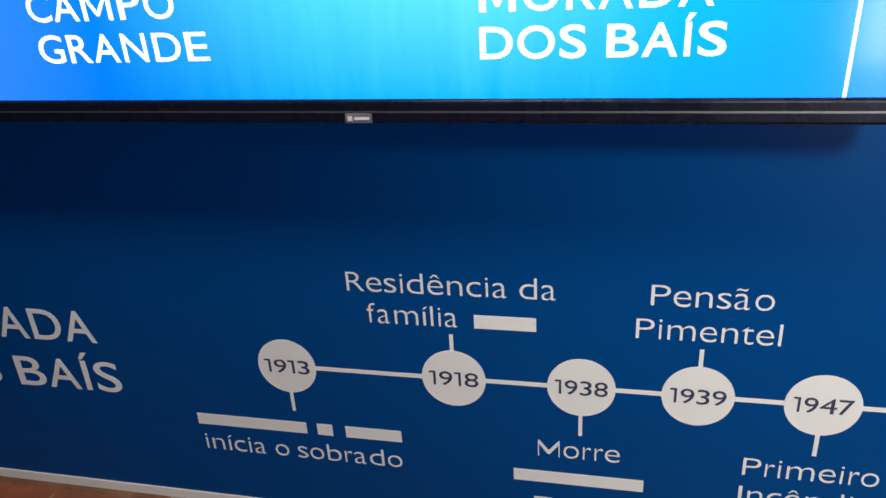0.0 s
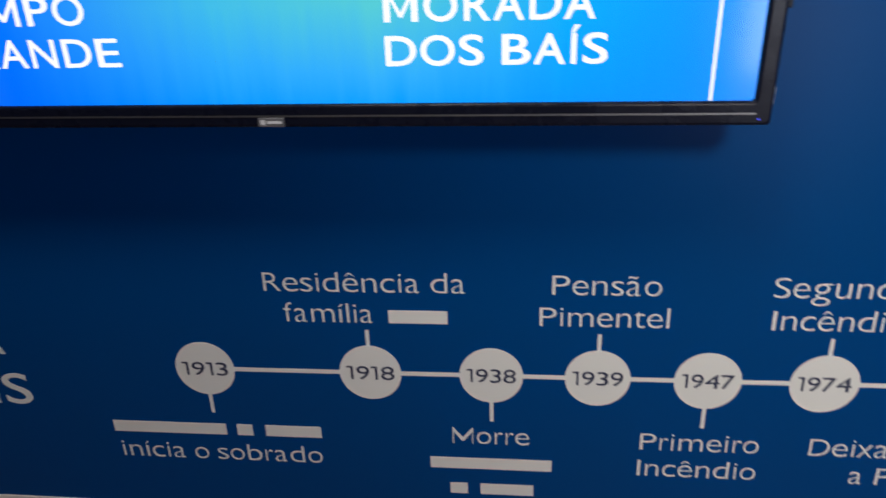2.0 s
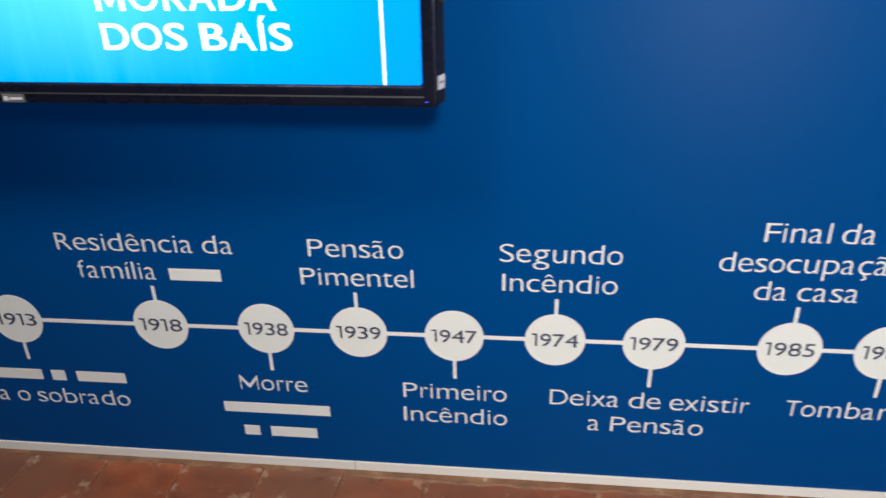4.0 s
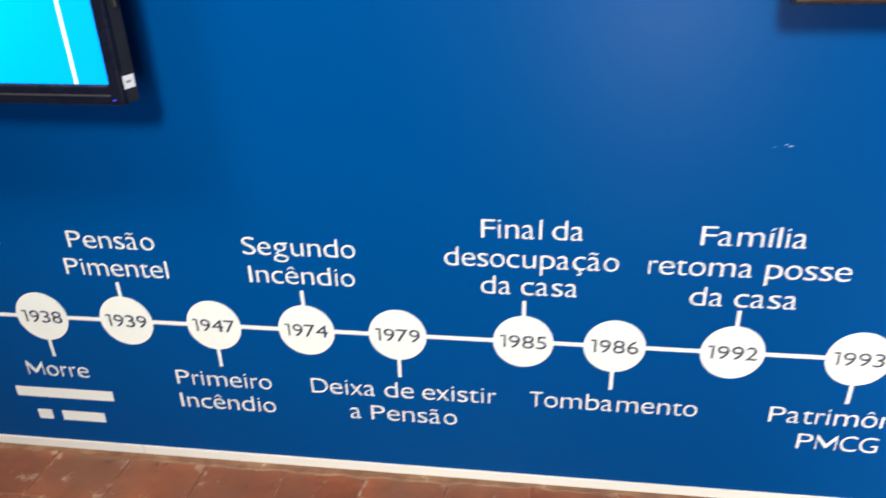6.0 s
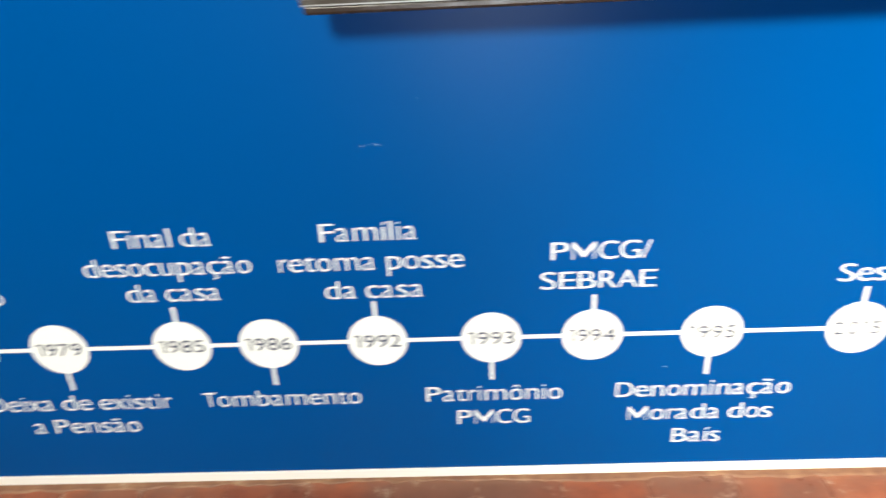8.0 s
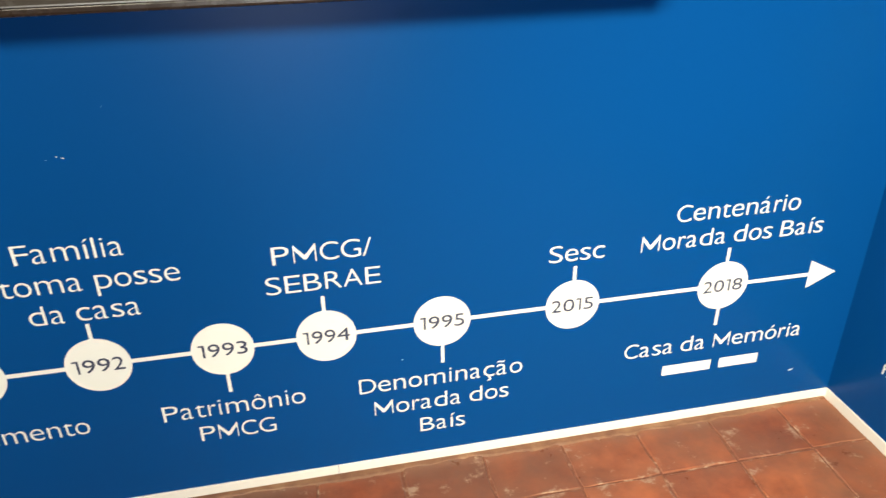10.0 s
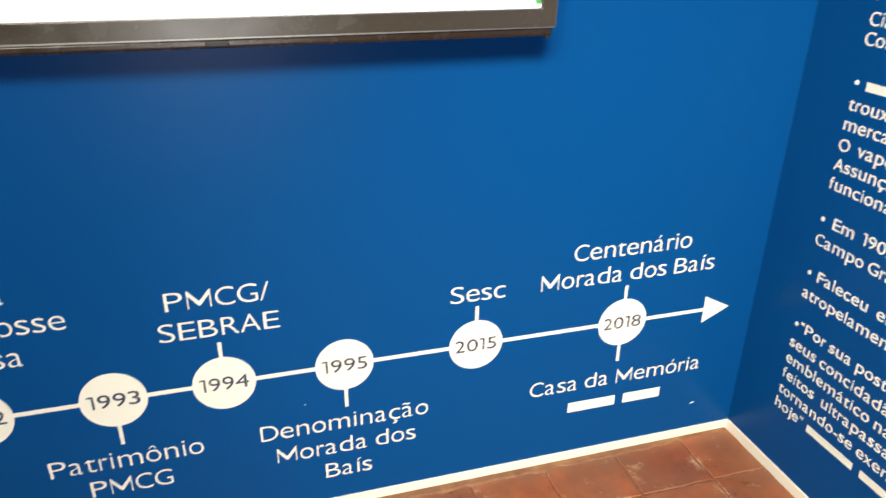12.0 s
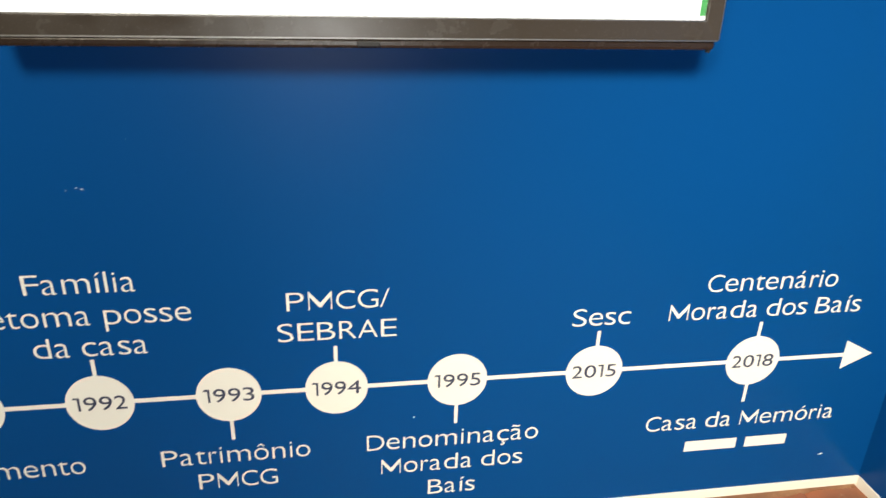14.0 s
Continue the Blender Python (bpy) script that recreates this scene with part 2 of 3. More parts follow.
def prism(outline, y0, y1):
    """A flat outline in x and z, drawn out from y0 (front) to y1."""
    bm = bmesh.new()
    front = [bm.verts.new((x, y0, z)) for x, z in outline]
    back = [bm.verts.new((x, y1, z)) for x, z in outline]
    bm.faces.new(front)
    bm.faces.new(back[::-1])
    n = len(outline)
    for i in range(n):
        bm.faces.new((front[i], back[i], back[(i + 1) % n], front[(i + 1) % n]))
    bmesh.ops.recalc_face_normals(bm, faces=list(bm.faces))
    return bm


def disc(radius, y0, y1, sides=64):
    return prism([(radius * math.cos(2 * math.pi * i / sides), radius * math.sin(2 * math.pi * i / sides)) for i in range(sides)], y0, y1)


def extent(text, weight):
    curve = bpy.data.curves.new("lettering", "FONT")
    curve.body, curve.size, curve.offset, curve.resolution_u = text, 1.0, weight, 5
    curve.extrude = 0.5
    ob = bpy.data.objects.new("lettering", curve)
    mesh = bpy.data.meshes.new_from_object(ob)
    bpy.data.objects.remove(ob)
    bpy.data.curves.remove(curve)
    return mesh


# advance widths of a round geometric sans, in thousandths of its body
ADVANCE = dict(zip("ABCDEFGILMNOPRST", (735, 771, 737, 842, 682, 647, 787, 304, 602, 976, 830, 866, 734, 741, 634, 600)))
ADVANCE.update(zip("abcdefghijlmnopqrstuvxz", (603, 694, 573, 694, 621, 362, 702, 684, 280, 285, 280, 1064, 684, 650, 694, 694, 415, 509, 421, 680, 566, 551, 527)))
ADVANCE.update(zip("0123456789 .,-/(“”", (663, 380, 580, 575, 668, 576, 617, 597, 642, 617, 262, 242, 242, 393, 360, 335, 393, 393)))
PLAIN = dict(zip("íïáãâçêéóôõúÍÊÃ", "iiaaaceeooouIEA"))
STRAIGHT_L, ROUND_L = set("BDEFHIKLMNPRUbhiklmnpru"), set("CGOQSacdegoqs0235689")
STRAIGHT_R, ROUND_R = set("HIMNUdhilmnuqa1"), set("BCDGOPQRSbcopesg0235689")
X_HIGH, ASCENT = 0.74, 1.06


def glyph_shape(char, weight):
    """Points and faces of one built-in letter, with its foot at 0 and its capitals 1 high; tall lower-case letters take the round sans's proportions."""
    if char in "M1":
        w, s = 1.12, 0.135 + 6 * weight
        pts = [(0, 0), (s, 0), (s, 0.73), (w / 2 - 0.055, 0.15), (w / 2 + 0.055, 0.15), (w - s, 0.73), (w - s, 0), (w, 0), (w, 1), (w - s * 0.85, 1), (w / 2, 0.34 - weight * 3), (s * 0.85, 1), (0, 1)]
        if char == "1":
            pts = [(0.25, 0), (0.39, 0), (0.39, 1), (0.03, 1), (0, 0.88), (0.25, 0.88)]
        bm = prism(pts, 0.0, 1.0)
        mesh = bpy.data.meshes.new("letter")
        bm.to_mesh(mesh)
        bm.free()
        return mesh
    mesh = extent(char, weight)
    co = np.empty(len(mesh.vertices) * 3)
    mesh.vertices.foreach_get("co", co)
    co = co.reshape(-1, 3)
    foot, high, xh, asc = METRICS[weight]
    z = (co[:, 1] - foot) / high
    if char.islower():
        a, c = (xh - foot) / high, (asc - foot) / high
        z = np.where(z < a, z * X_HIGH / a, X_HIGH + (z - a) * (ASCENT - X_HIGH) / (c - a))
    out = np.column_stack((co[:, 0], 0.5 - co[:, 2], z))
    mesh.vertices.foreach_set("co", out.ravel())
    return mesh


METRICS = {}


def metrics(weight):
    if weight not in METRICS:
        tops = []
        for char in "Hxl":
            probe = extent(char, weight)
            ys = [v.co.y for v in probe.vertices]
            tops.append((min(ys), max(ys)))
            bpy.data.meshes.remove(probe)
        METRICS[weight] = (tops[0][0], tops[0][1] - tops[0][0], tops[1][1], tops[2][1])


def letters(name, text, mat, parent, at, cap, width=None, weight=0.0, align="CENTER", thick=0.0012):
    """A line of separate cut letters in x and z, facing -y, under parent; its capitals are cap high and the whole line is width long."""
    metrics(weight)
    spans, pen = [], 0.0
    for char in text:
        base = PLAIN.get(char, char)
        adv = ADVANCE[base]
        lsb = 95 if base in STRAIGHT_L else 48 if base in ROUND_L else 16
        rsb = 92 if base in STRAIGHT_R else 48 if base in ROUND_R else 22
        if base in ".,“”(-":
            lsb = rsb = 62
        if char != " ":
            spans.append((char, pen + lsb, pen + adv - rsb))
        pen += adv
    left, right = spans[0][1], spans[-1][2]
    sx = width / (right - left) if width else cap / 700.0
    shift = {"CENTER": (left + right) / 2, "LEFT": left}[align]
    for char, a, c in spans:
        mesh = glyph_shape(char, weight)
        co = np.empty(len(mesh.vertices) * 3)
        mesh.vertices.foreach_get("co", co)
        co = co.reshape(-1, 3)
        x0, x1 = co[:, 0].min(), co[:, 0].max()
        if char in "íïÍ":
            low = co[:, 0][co[:, 2] < 0.4]
            x0, x1 = low.min(), low.max()
        squeeze = (c - a) / (x1 - x0)
        out = np.column_stack(((co[:, 0] - (x0 + x1) / 2) * squeeze * sx, (co[:, 1] - 1.0) * thick, co[:, 2] * cap))
        mesh.vertices.foreach_set("co", out.ravel())
        mesh.update()
        mesh.materials.append(mat)
        ob = new(name, mesh)
        ob.parent = parent
        ob.location = (at[0] + ((a + c) / 2 - shift) * sx, at[1], at[2])


def bars(name, spans, mat, parent, at, high, thick=0.0012):
    """Plain bars, one for each word that is not spelled out, as (start, end) along the line."""
    for a, b in spans:
        part(name, box(a, b, -thick, 0, 0, high), mat, parent, at=at)


# ---- the room ----
WEST, EAST, NORTH, SOUTH, HIGH = -1.7, 5.097, 1.3, -3.6, 3.1
T = 0.16


def structure(name, bm, mat, label, category="wall"):
    return tagged(link_mesh(name, bm, mat), label, category, kind="structure")


structure("wall_north", box(WEST - T, EAST + T, NORTH, NORTH + T, -0.1, HIGH), BLUE, "satin blue vinyl-covered wall behind the timeline")
structure("wall_east", box(EAST, EAST + T, SOUTH - T, NORTH - 0.0005, -0.1, HIGH), BLUE, "satin blue wall with white printed paragraphs")
structure("wall_west", box(WEST - T, WEST, SOUTH - T, NORTH - 0.0005, -0.1, HIGH), BLUE, "plain satin blue end wall")
DOOR_H = 2.2
# unseen south wall; its doorway gap is assumed, to hold the fill light
piers = [(WEST + 0.0005, 3.05, -0.1), (3.05, 4.15, DOOR_H), (4.15, EAST - 0.0005, -0.1)]
bm = bmesh.new()
for a, b, z0 in piers:
    bmesh.ops.create_cube(bm, size=1, matrix=Matrix.Translation(((a + b) / 2, SOUTH - T / 2, (z0 + HIGH) / 2)) @ Matrix.Diagonal((b - a, T, HIGH - z0, 1)))
structure("wall_south", bm, BLUE, "unseen satin blue wall with an assumed doorway for fill light")
structure("ceiling", box(WEST - T, EAST + T, SOUTH - T, NORTH + T, HIGH + 0.001, HIGH + 0.15), CHALK, "plain greyish-white ceiling", "ceiling")

# ---- skirting strips ----


def skirting(a, b, along_x, label):
    high, deep = 0.032, 0.005
    if along_x:
        bm = box(a, b, NORTH - deep, NORTH + 0.001, -0.004, high, 0.0012, 1)
    else:
        bm = box(EAST - deep, EAST + 0.001, a, b, -0.004, high, 0.0012, 1)
    return structure("baseboard", bm, SKIRTING, label, "baseboard")


LOW = "low white-painted skirting strip at the foot of the blue wall"
for a, b in ((WEST, -0.602), (-0.601, 1.498), (1.499, 3.594), (3.595, EAST - 0.0005)):
    skirting(a, b, True, LOW)
for a, b in ((-0.79, NORTH - 0.0055), (-2.89, -0.792), (SOUTH, -2.892)):
    skirting(a, b, False, LOW)

# ---- timeline on the north wall ----
FACE = NORTH - 0.0002
LINE_Z = 0.455
UP3, UP2, UP1 = 0.734, 0.667, 0.589
DOWN1, DOWN2, DOWN3 = 0.261, 0.184, 0.106
CAP = 0.0455
W = -0.013

timeline = thing("timeline_arrow", (2.8, FACE, LINE_Z), "long white vinyl arrow line along the blue wall", "wall graphic")
part("line", box(0.612 - 2.8, 4.935 - 2.8, -0.0008, 0, -0.0055, 0.0055), WHITE_VINYL, timeline)
part("arrowhead", prism([(2.128, -0.0435), (2.212, 0.0), (2.128, 0.0435)], -0.0012, 0), WHITE_VINYL, timeline)


def marker(x, year, rows, up):
    """A dated disc on the line, its short stem, and its caption above or below. rows: (foot, width, text) and, for names, bars."""
    ob = thing("timeline_marker", (x, FACE, LINE_Z), "white vinyl disc with date " + year + " and caption on blue wall", "wall graphic", "markers on the timeline")
    part("disc", disc(0.0733, -0.0016, 0), WHITE_VINYL, ob)
    if up:
        part("stem", box(-0.0043, 0.0043, -0.0009, 0, 0.070, 0.115), WHITE_VINYL, ob)
    elif rows:
        part("stem", box(-0.0043, 0.0043, -0.0009, 0, -0.128, -0.070), WHITE_VINYL, ob)
    letters("numeral", year, NAVY_VINYL, ob, (0, -0.0014, -0.0180), 0.036, 0.114, 0.0, thick=0.001)
    for foot, off, width, text, *names in rows:
        z = foot - LINE_Z
        if text:
            letters("letter", text, WHITE_VINYL, ob, (off, 0, z), CAP, width, W)
        if names:
            bars("caption_bar", names[0], WHITE_VINYL, ob, (0, 0, z), CAP * 0.72)
    return ob


marker(0.612, "1913", [(DOWN1, 0, 0, "", [(-0.272, 0.025), (0.053, 0.093), (0.127, 0.268)]), (DOWN2, 0, 0.527, "inícia o sobrado")], False)
marker(1.017, "1918", [(UP2, 0, 0.457, "Residência da"), (UP1, -0.086, 0.205, "família", [(0.053, 0.187)])], True)
marker(1.300, "1938", [(DOWN1, -0.003, 0.183, "Morre"), (DOWN2, 0, 0, "", [(-0.152, 0.143)]), (DOWN3, 0, 0, "", [(-0.105, -0.062), (-0.030, 0.100)])], False)
marker(1.541, "1939", [(UP2, 0.009, 0.231, "Pensão"), (UP1, 0.007, 0.279, "Pimentel")], True)
marker(1.783, "1947", [(DOWN1, -0.002, 0.268, "Primeiro"), (DOWN2, -0.002, 0.272, "Incêndio")], False)
marker(2.031, "1974", [(UP2, 0.004, 0.281, "Segundo"), (UP1, 0.004, 0.268, "Incêndio")], True)
marker(2.267, "1979", [(DOWN1, 0.003, 0.488, "Deixa de existir"), (DOWN2, 0.002, 0.287, "a Pensão")], False)
marker(2.580, "1985", [(UP3, 0.013, 0.231, "Final da"), (UP2 - 0.008, 0.011, 0.401, "desocupação"), (UP1 - 0.002, 0.010, 0.226, "da casa")], True)
marker(2.799, "1986", [(DOWN1, 0.008, 0.412, "Tombamento")], False)
marker(3.072, "1992", [(UP3, 0.003, 0.222, "Família"), (UP2 - 0.010, 0.003, 0.433, "retoma posse"), (UP1 - 0.009, 0.003, 0.234, "da casa")], True)
marker(3.353, "1993", [(DOWN1, 0.004, 0.347, "Patrimônio"), (DOWN2, 0.002, 0.187, "PMCG")], False)
marker(3.600, "1994", [(UP2, 0.010, 0.229, "PMCG/"), (UP1, 0.007, 0.269, "SEBRAE")], True)
marker(3.890, "1995", [(DOWN1, -0.002, 0.438, "Denominação"), (DOWN2, -0.002, 0.367, "Morada dos"), (DOWN3, -0.003, 0.124, "Baís")], False)
marker(4.237, "2015", [(UP1 - 0.002, 0.002, 0.147, "Sesc")], True)
last = marker(4.667, "2018", [(UP2 - 0.004, 0.008, 0.349, "Centenário"), (UP1 - 0.002, 0.007, 0.522, "Morada dos Baís"), (DOWN1 - 0.010, 0.008, 0.545, "Casa da Memória"), (DOWN2 - 0.010, 0, 0, "", [(-0.142, 0.008), (0.035, 0.157)])], True)
part("stem", box(-0.0043, 0.0043, -0.0009, 0, -0.128, -0.070), WHITE_VINYL, last)

title = thing("wall_title", (-0.2, FACE, 0.336), "large white vinyl title in capitals on blue wall", "lettering")
letters("letter", "MORADA", WHITE_VINYL, title, (0.004, 0, 0.146), 0.089, 0.60, 0.004)
letters("letter", "DOS BAÍS", WHITE_VINYL, title, (0.009, 0, 0.0), 0.089, 0.664, 0.004)

# ---- paragraphs on the east wall ----
MARGIN = 1.132


def paragraph(lines, label):
    top = lines[0][0]
    ob = thing("wall_paragraph", (EAST + 0.0002, MARGIN, top), label, "lettering", "paragraphs on the wall")
    ob.rotation_euler = (0, 0, radians(-90))
    for foot, text, start, *names in lines:
        z = foot - top
        if text.startswith("•"):
            part("bullet", disc(0.0062, -0.0012, 0, 20), WHITE_VINYL, ob, at=(0.007, 0, z + 0.014))
            text = text[1:].strip()
        if text:
            letters("letter", text, WHITE_VINYL, ob, (start, 0, z), 0.030, None, 0.0, "LEFT")
        if names:
            bars("text_bar", names[0], WHITE_VINYL, ob, (0, 0, z), 0.021)
    return ob


PALE = "small white printed paragraph on satin blue wall"
paragraph([(1.311, "• Fo", 0.034), (1.264, "Cia,", 0.0), (1.220, "Corum", 0.0)], PALE)
paragraph([(1.121, "•", 0.0, [(0.036, 0.108)]), (1.069, "trouxe", 0.0), (1.021, "mercado", 0.0), (0.970, "O  vapor", 0.0), (0.921, "Assunçã", 0.0), (0.871, "funcionam", 0.0)], PALE)
paragraph([(0.776, "•  Em  1902", 0.042), (0.719, "Campo Gran", 0.0)], PALE)
paragraph([(0.624, "• Faleceu  em", 0.036), (0.565, "atropelamento", 0.0)], PALE)
paragraph([(0.468, "• “Por sua postura", 0.022), (0.411, "seus concidadãos", 0.0), (0.360, "emblemático na hi", 0.0), (0.310, "feitos  ultrapassar", 0.0), (0.259, "tornando-se exemp", 0.0), (0.210, "hoje”", 0.0, [(0.125, 0.285), (0.31, 0.40)])], PALE)

# ---- chips in the blue coat ----


def chip(x, z, w, h, turn):
    n = 9
    pts = []
    for i in range(n):
        a = 2 * math.pi * i / n
        r = 0.7 + 0.3 * noise.noise((x * 31 + i * 1.7, z * 17, 0.3))
        u, v = w * r * math.cos(a), h * r * math.sin(a)
        c, s = math.cos(turn), math.sin(turn)
        pts.append((u * c - v * s, u * s + v * c))
    ob = link_mesh("paint_chip", prism(pts, -0.0004, 0.0002), CHIP)
    ob.location = (x, FACE, z)
    return tagged(ob, "tiny pale chip in the blue wall coat", "paint chip", "chips in the wall")


for args in ((3.115, 0.964, 0.0038, 0.0013, -0.4), (3.104, 0.967, 0.0024, 0.001, 0.2), (3.083, 0.962, 0.0013, 0.0009, 0.0), (3.21, 1.064, 0.0012, 0.0007, 0.3), (4.949, 0.124, 0.012, 0.0026, 0.25), (3.785, 0.353, 0.0028, 0.002, 0.6)):
    chip(*args)

# ---- television sets ----


def frame_bars(x0, x1, z0, z1, left, right, bottom, top, y0, y1, bevel, slant=0.0):
    """The four mitred bars of a bezel as one mesh."""
    bm = bmesh.new()
    outer = [(x0, z0), (x1, z0), (x1, z1), (x0, z1)]
    inner = [(x0 + left, z0 + bottom), (x1 - right, z0 + bottom), (x1 - right, z1 - top), (x0 + left, z1 - top)]
    rings = []
    for pts, y in ((outer, y1), (outer, y0), (inner, y0 + slant), (inner, y0 + 0.012)):
        rings.append([bm.verts.new((x, y, z)) for x, z in pts])
    for a, b in zip(rings, rings[1:]):
        for i in range(4):
            bm.faces.new((a[i], a[(i + 1) % 4], b[(i + 1) % 4], b[i]))
    bmesh.ops.recalc_face_normals(bm, faces=list(bm.faces))
    sharp = [e for e in bm.edges if all(y0 - 1e-6 < v.co.y < y0 + slant + 1e-6 for v in e.verts) or (abs(e.verts[0].co.x - e.verts[1].co.x) < 1e-6 and abs(e.verts[0].co.z - e.verts[1].co.z) < 1e-6)]
    bmesh.ops.bevel(bm, geom=sharp, offset=bevel, segments=3, affect="EDGES", profile=0.5)
    return bm


def bracket(ob, w, h, y0, y1):
    part("wall_bracket", box(-w / 2, w / 2, y1 - 0.006, y1, h * 0.35, h * 0.65, 0.002, 1), STEEL, ob, "black steel wall bracket")
    for s in (-1, 1):
        part("bracket_arm", box(s * w * 0.4 - 0.02, s * w * 0.4 + 0.02, y0, y1 - 0.006, h * 0.3, h * 0.7, 0.002, 1), STEEL, ob, "black steel bracket arm")


# the large set with the blue picture
X0, X1, Z0, Z1, FRONT = 0.049, 1.795, 1.087, 2.100, 1.121
W1, H1 = X1 - X0, Z1 - Z0
tv = thing("television", ((X0 + X1) / 2, FRONT, Z0), "large black wall-mounted television showing a bright blue title page", "television")
tv.rotation_euler = (radians(1.2), radians(0.43), 0)
h = W1 / 2
part("bezel", frame_bars(-h + 0.013, h - 0.013, 0, H1, 0.030, 0.030, 0.0412, 0.04, 0, 0.022, 0.006), BLACK_GLOSS, tv, "glossy black plastic bezel")
part("back_housing", box(-h + 0.05, h - 0.05, 0.018, 0.085, 0.03, H1 - 0.03, 0.012), BLACK_MATT, tv, "matt black back housing")
screen = part("screen", box(-h + 0.038, h - 0.038, 0.009, 0.028, 0.036, H1 - 0.038), SCREEN_BLUE, tv, "lit blue and cyan screen")
part("trim_strip", box(-h + 0.025, h - 0.040, -0.0012, 0.002, 0.0195, 0.0225), SILVER, tv, "thin silver trim line")
badge = part("badge", box(-0.024, 0.024, -0.0025, 0.002, 0.002, 0.0185, 0.0008, 1), BADGE, tv, "small grey maker's plate")
part("badge_mark", box(-0.019, -0.011, -0.0012, 0.0, 0.006, 0.0145), BADGE_PRINT, badge, at=(0, -0.0025, 0))
part("badge_mark", box(-0.007, 0.020, -0.0012, 0.0, 0.008, 0.0125), BADGE_PRINT, badge, at=(0, -0.0025, 0))
part("standby_light", box(h - 0.038, h - 0.032, -0.001, 0.001, 0.0107, 0.0125), LED_BLUE, tv, "blue standby light")
for side in (-1, 1):
    # the flanks flare out towards the back
    bm = bmesh.new()
    rings = [[bm.verts.new((side * (h - inset), y, z)) for inset, y in ((0.016, 0.003), (0.003, 0.037), (0.008, 0.041), (0.060, 0.041), (0.040, 0.016))] for z in (0.004, H1 - 0.004)]
    for k in range(5):
        bm.faces.new((rings[0][k], rings[0][(k + 1) % 5], rings[1][(k + 1) % 5], rings[1][k]))
    for ring in rings:
        bm.faces.new(ring)
    bmesh.ops.recalc_face_normals(bm, faces=list(bm.faces))
    part("side_flank", bm, BLACK_MATT, tv, "matt black slanting flank")
note = part("sticker", box(-0.0150, 0.0150, -0.0008, 0.0, -0.0130, 0.0130), STICKER, tv, "small white paper sticker", at=(h - 0.0093, 0.0197, 0.045))
note.rotation_euler = (0, 0, math.atan2(0.034, 0.013))
part("sticker_print", box(-0.0060, 0.0060, -0.0007, 0.0, -0.002, 0.003), STICKER_PRINT, note, at=(0, -0.0008, 0))
part("side_button", box(h - 0.010, h - 0.0005, 0.020, 0.030, 0.186, 0.206, 0.003), BLACK_MATT, tv, "black side button")
bracket(tv, 0.6, H1, 0.085, NORTH - FRONT - 0.004)
LIT = 0.0092
mid = (X0 + X1) / 2
for name, text, left, foot, cap, width in (("screen_letter", "CAMPO", 0.315, 1.2695, 0.0495, 0.293), ("screen_letter", "GRANDE", 0.317, 1.1965, 0.0495, 0.341), ("screen_letter", "MORADA", 1.136, 1.2645, 0.050, 0.349), ("screen_letter", "DOS BAÍS", 1.135, 1.1920, 0.050, 0.373)):
    letters(name, text, SCREEN_TEXT, screen, (left - mid, LIT, foot - Z0), cap, width, 0.005 if left < 1 else 0.013, "LEFT", 0.0008)
part("screen_line", box(1.6782 - mid, 1.6835 - mid, LIT - 0.0008, LIT, 0.0415, H1 - 0.041), SCREEN_TEXT, screen)

# the second set with the white picture
X0, X1, Z0, Z1, FRONT = 3.020, 4.327, 1.263, 2.050, 1.145
W2, H2 = X1 - X0, Z1 - Z0
tv = thing("television", ((X0 + X1) / 2, FRONT, Z0), "dark wall-mounted television showing a bright white page", "television")
h = W2 / 2
part("bezel", frame_bars(-h, h, 0.017, H2, 0.024, 0.031, 0.037, 0.026, 0, 0.03, 0.003, 0.003), GUNMETAL, tv, "glossy dark brown plastic bezel")
part("lower_trim", box(-h + 0.004, h - 0.004, 0.004, 0.034, 0.0, 0.0185, 0.006), DARK_BROWN, tv, "rounded dark brown lower edge")
part("trim_strip", box(-h + 0.003, h - 0.003, -0.001, 0.004, 0.0172, 0.0196), SILVER, tv, "thin polished trim line")
part("inner_trim", box(-h + 0.024, h - 0.031, 0.0022, 0.0085, 0.0525, 0.0545), SILVER, tv, "thin silver line under the screen")
part("side_trim", box(h - 0.0016, h + 0.0012, 0.001, 0.012, 0.020, H2 - 0.004, 0.0008, 1), SILVER, tv, "thin polished side line")
part("back_housing", box(-h + 0.015, h - 0.015, 0.028, 0.085, 0.018, H2 - 0.012, 0.012), BLACK_MATT, tv, "matt black back housing")
screen = part("screen", box(-h + 0.022, h - 0.029, 0.009, 0.026, 0.052, H2 - 0.024), SCREEN_WHITE, tv, "lit white screen")
part("screen_stripe", box(h - 0.043, h - 0.0315, 0.0082, 0.009, 0.062, H2 - 0.028), SCREEN_GREEN, screen, "lit green edge stripe")
part("foot_screw", box(h - 0.016, h - 0.008, 0.010, 0.018, -0.005, 0.001, 0.001, 1), BLACK_MATT, tv)
part("sensor_window", box(-0.02, 0.02, -0.0015, 0.004, 0.004, 0.014, 0.002), BLACK_MATT, tv, "small remote sensor window")
bracket(tv, 0.45, H2, 0.085, NORTH - FRONT - 0.0005)

# ---- floor: clay tiles in mortar ----
floor = structure("floor", box(WEST - T, EAST + T, SOUTH - T, NORTH + T, -0.12, -0.0028), MORTAR, "old red clay tile floor, waxed and chipped", "floor")


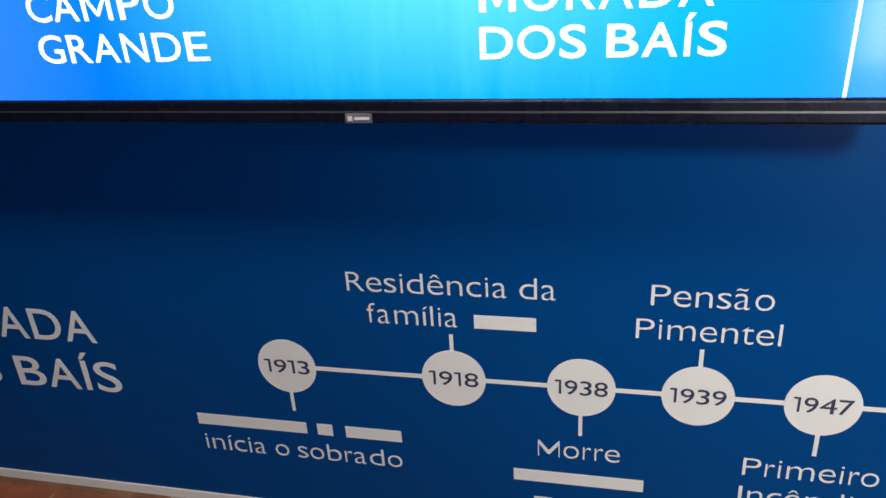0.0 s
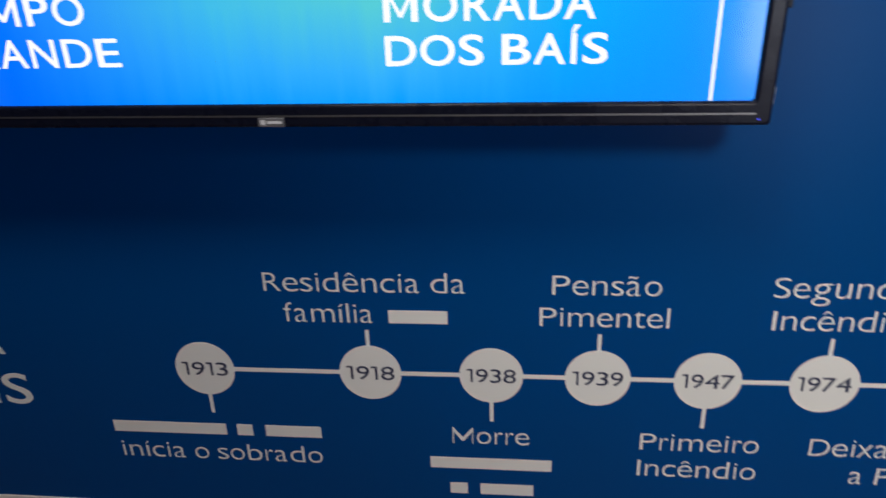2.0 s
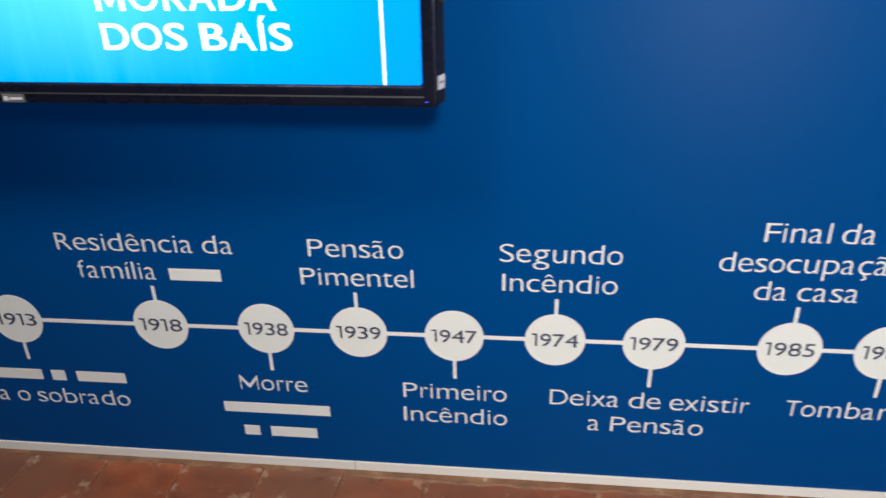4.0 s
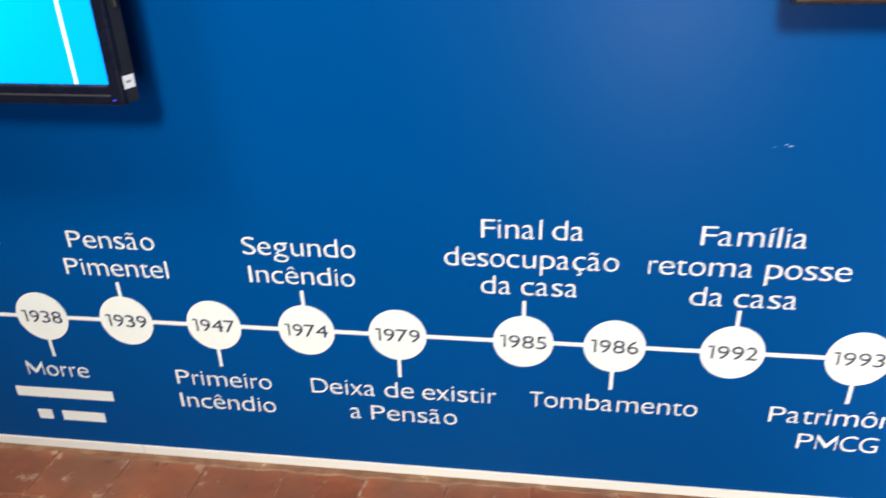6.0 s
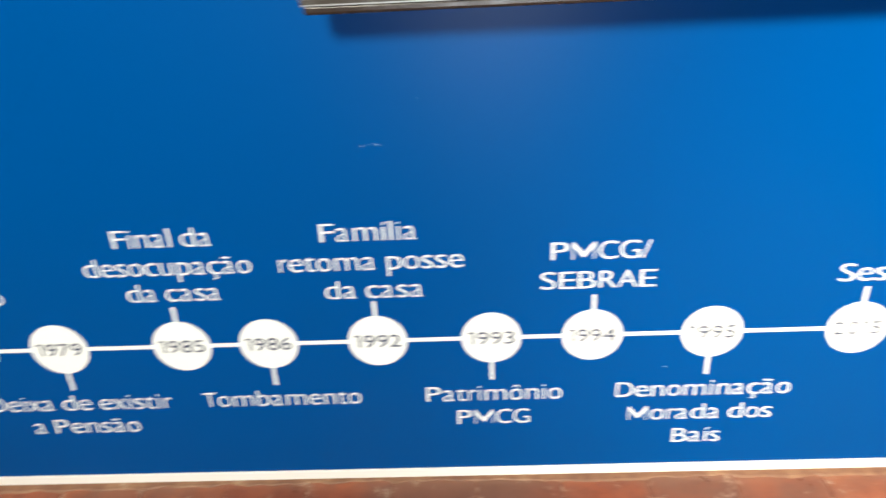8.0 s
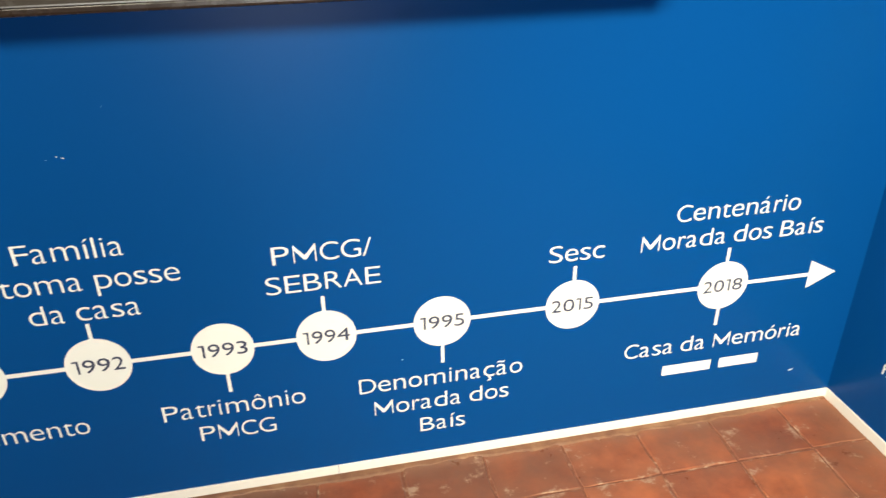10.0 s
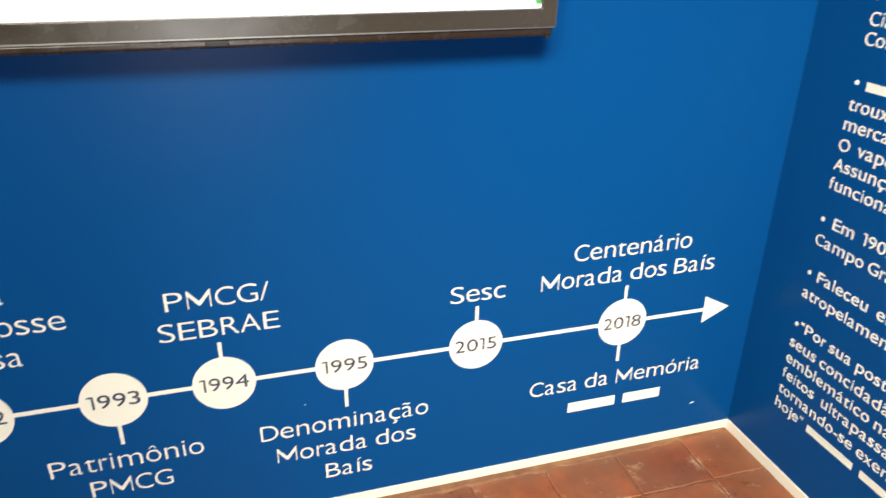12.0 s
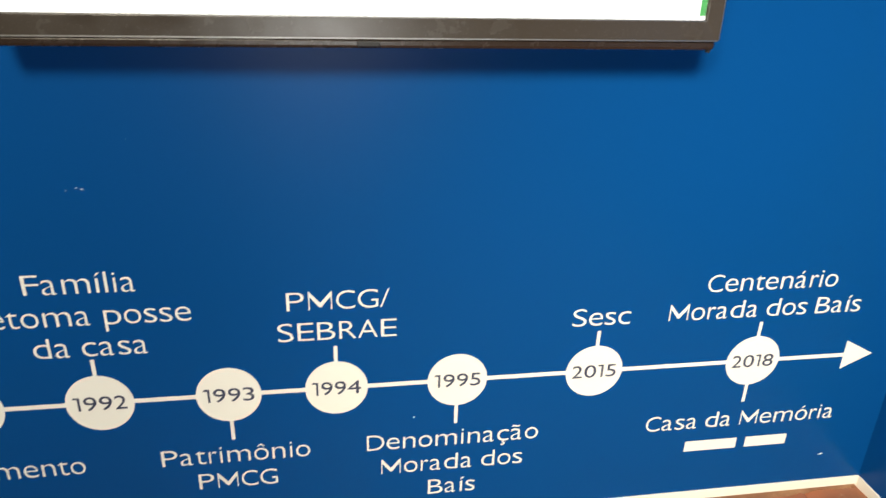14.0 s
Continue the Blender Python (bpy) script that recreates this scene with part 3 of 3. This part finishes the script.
def fillet(x0, x1):
    """A smeared strip of mortar in the corner between the tiles and the skirting, with a ragged front edge."""
    bm = bmesh.new()
    n = int((x1 - x0) / 0.012)
    lines = []
    for i in range(n + 1):
        x = x0 + (x1 - x0) * i / n
        reach = 0.020 + 0.016 * noise.noise((x * 3.1, 0.4, 0.0)) + 0.012 * noise.noise((x * 17.0, 2.0, 0.0)) + 0.006 * noise.noise((x * 60.0, 5.0, 0.0))
        reach = max(0.004, reach)
        lines.append([bm.verts.new((x, y, z)) for y, z in ((NORTH - 0.0055, 0.0042), (NORTH - 0.0055 - reach * 0.7, 0.0026), (NORTH - 0.0055 - reach, -0.003))])
    for a, b in zip(lines, lines[1:]):
        for i in range(2):
            bm.faces.new((a[i], a[i + 1], b[i + 1], b[i]))
    bmesh.ops.recalc_face_normals(bm, faces=list(bm.faces))
    return bm


part("mortar_fillet", fillet(WEST + 0.01, EAST - 0.01), FILLET, floor, "brownish mortar smeared along the skirting")


def tile_mesh(w, d, seed):
    """One worn tile: a slightly crooked slab with chamfered, uneven edges. Its top lies at z = 0."""
    rng = random.Random(seed)
    bm = bmesh.new()
    n = 4
    ring = []
    for side in range(4):
        for i in range(n):
            u = i / n
            p = [(-0.5 + u, -0.5), (0.5, -0.5 + u), (0.5 - u, 0.5), (-0.5, 0.5 - u)][side]
            ring.append(p)
    levels = []
    for inset, z in ((0.0, -0.02), (0.0, -0.0022), (0.0032, 0.0)):
        row = []
        for k, (u, v) in enumerate(ring):
            r2 = random.Random(seed * 97 + k)
            jx, jy = r2.uniform(-0.003, 0.003), r2.uniform(-0.003, 0.003)
            x = u * (w - 0.0055 - 2 * inset) + jx
            y = v * (d - 0.0055 - 2 * inset) + jy
            row.append(bm.verts.new((x, y, z + (rng.uniform(-0.0008, 0.0008) if z == 0 else 0))))
        levels.append(row)
    for a, b in zip(levels, levels[1:]):
        for i in range(len(a)):
            j = (i + 1) % len(a)
            bm.faces.new((a[i], a[j], b[j], b[i]))
    bm.faces.new(levels[-1])
    bmesh.ops.recalc_face_normals(bm, faces=list(bm.faces))
    mesh = bpy.data.meshes.new("tile")
    bm.to_mesh(mesh)
    bm.free()
    mesh.materials.append(TILE)
    return mesh


SIZE = 0.23
SHARED = {}


def tile(x0, x1, y0, y1, k):
    w, d = round(x1 - x0, 3), round(y1 - y0, 3)
    key = (w, d, k % 5)
    if key not in SHARED:
        SHARED[key] = tile_mesh(w, d, k % 5 + int(w * 1000) + 7)
    return SHARED[key], ((x0 + x1) / 2, (y0 + y1) / 2)


rest_v, rest_f = [], []
rows = [(1.105, 1.2915)] + [(1.105 - SIZE * (i + 1), 1.105 - SIZE * i) for i in range(20)] + [(SOUTH, 1.105 - SIZE * 20)]
k = 0
rng = random.Random(5)
for r, (y0, y1) in enumerate(rows):
    edge = 4.455
    first = edge - SIZE * math.ceil((edge - WEST) / SIZE)
    x = first
    while x < EAST - 0.02:
        a, b = max(x, WEST), min(x + SIZE, EAST)
        x += SIZE
        k += 1
        if b - a < 0.03:
            continue
        mesh, (cx, cy) = tile(a, b, y0, y1, k * 7 % 11)
        sink = rng.uniform(-0.0012, 0.0)
        if r < 6 and a > -1.0:
            ob = new("tile", mesh)
            ob.parent, ob.location = floor, (cx, cy, sink)
        else:
            base = len(rest_v)
            rest_v += [(v.co.x + cx, v.co.y + cy, v.co.z + sink) for v in mesh.vertices]
            rest_f += [[base + i for i in p.vertices] for p in mesh.polygons]
mesh = bpy.data.meshes.new("floor_tiles")
mesh.from_pydata(rest_v, [], rest_f)
mesh.materials.append(TILE)
ob = new("floor_tiles", mesh)
ob.parent = floor
tagged(ob, "worn red clay tiles further off", kind="stuff")
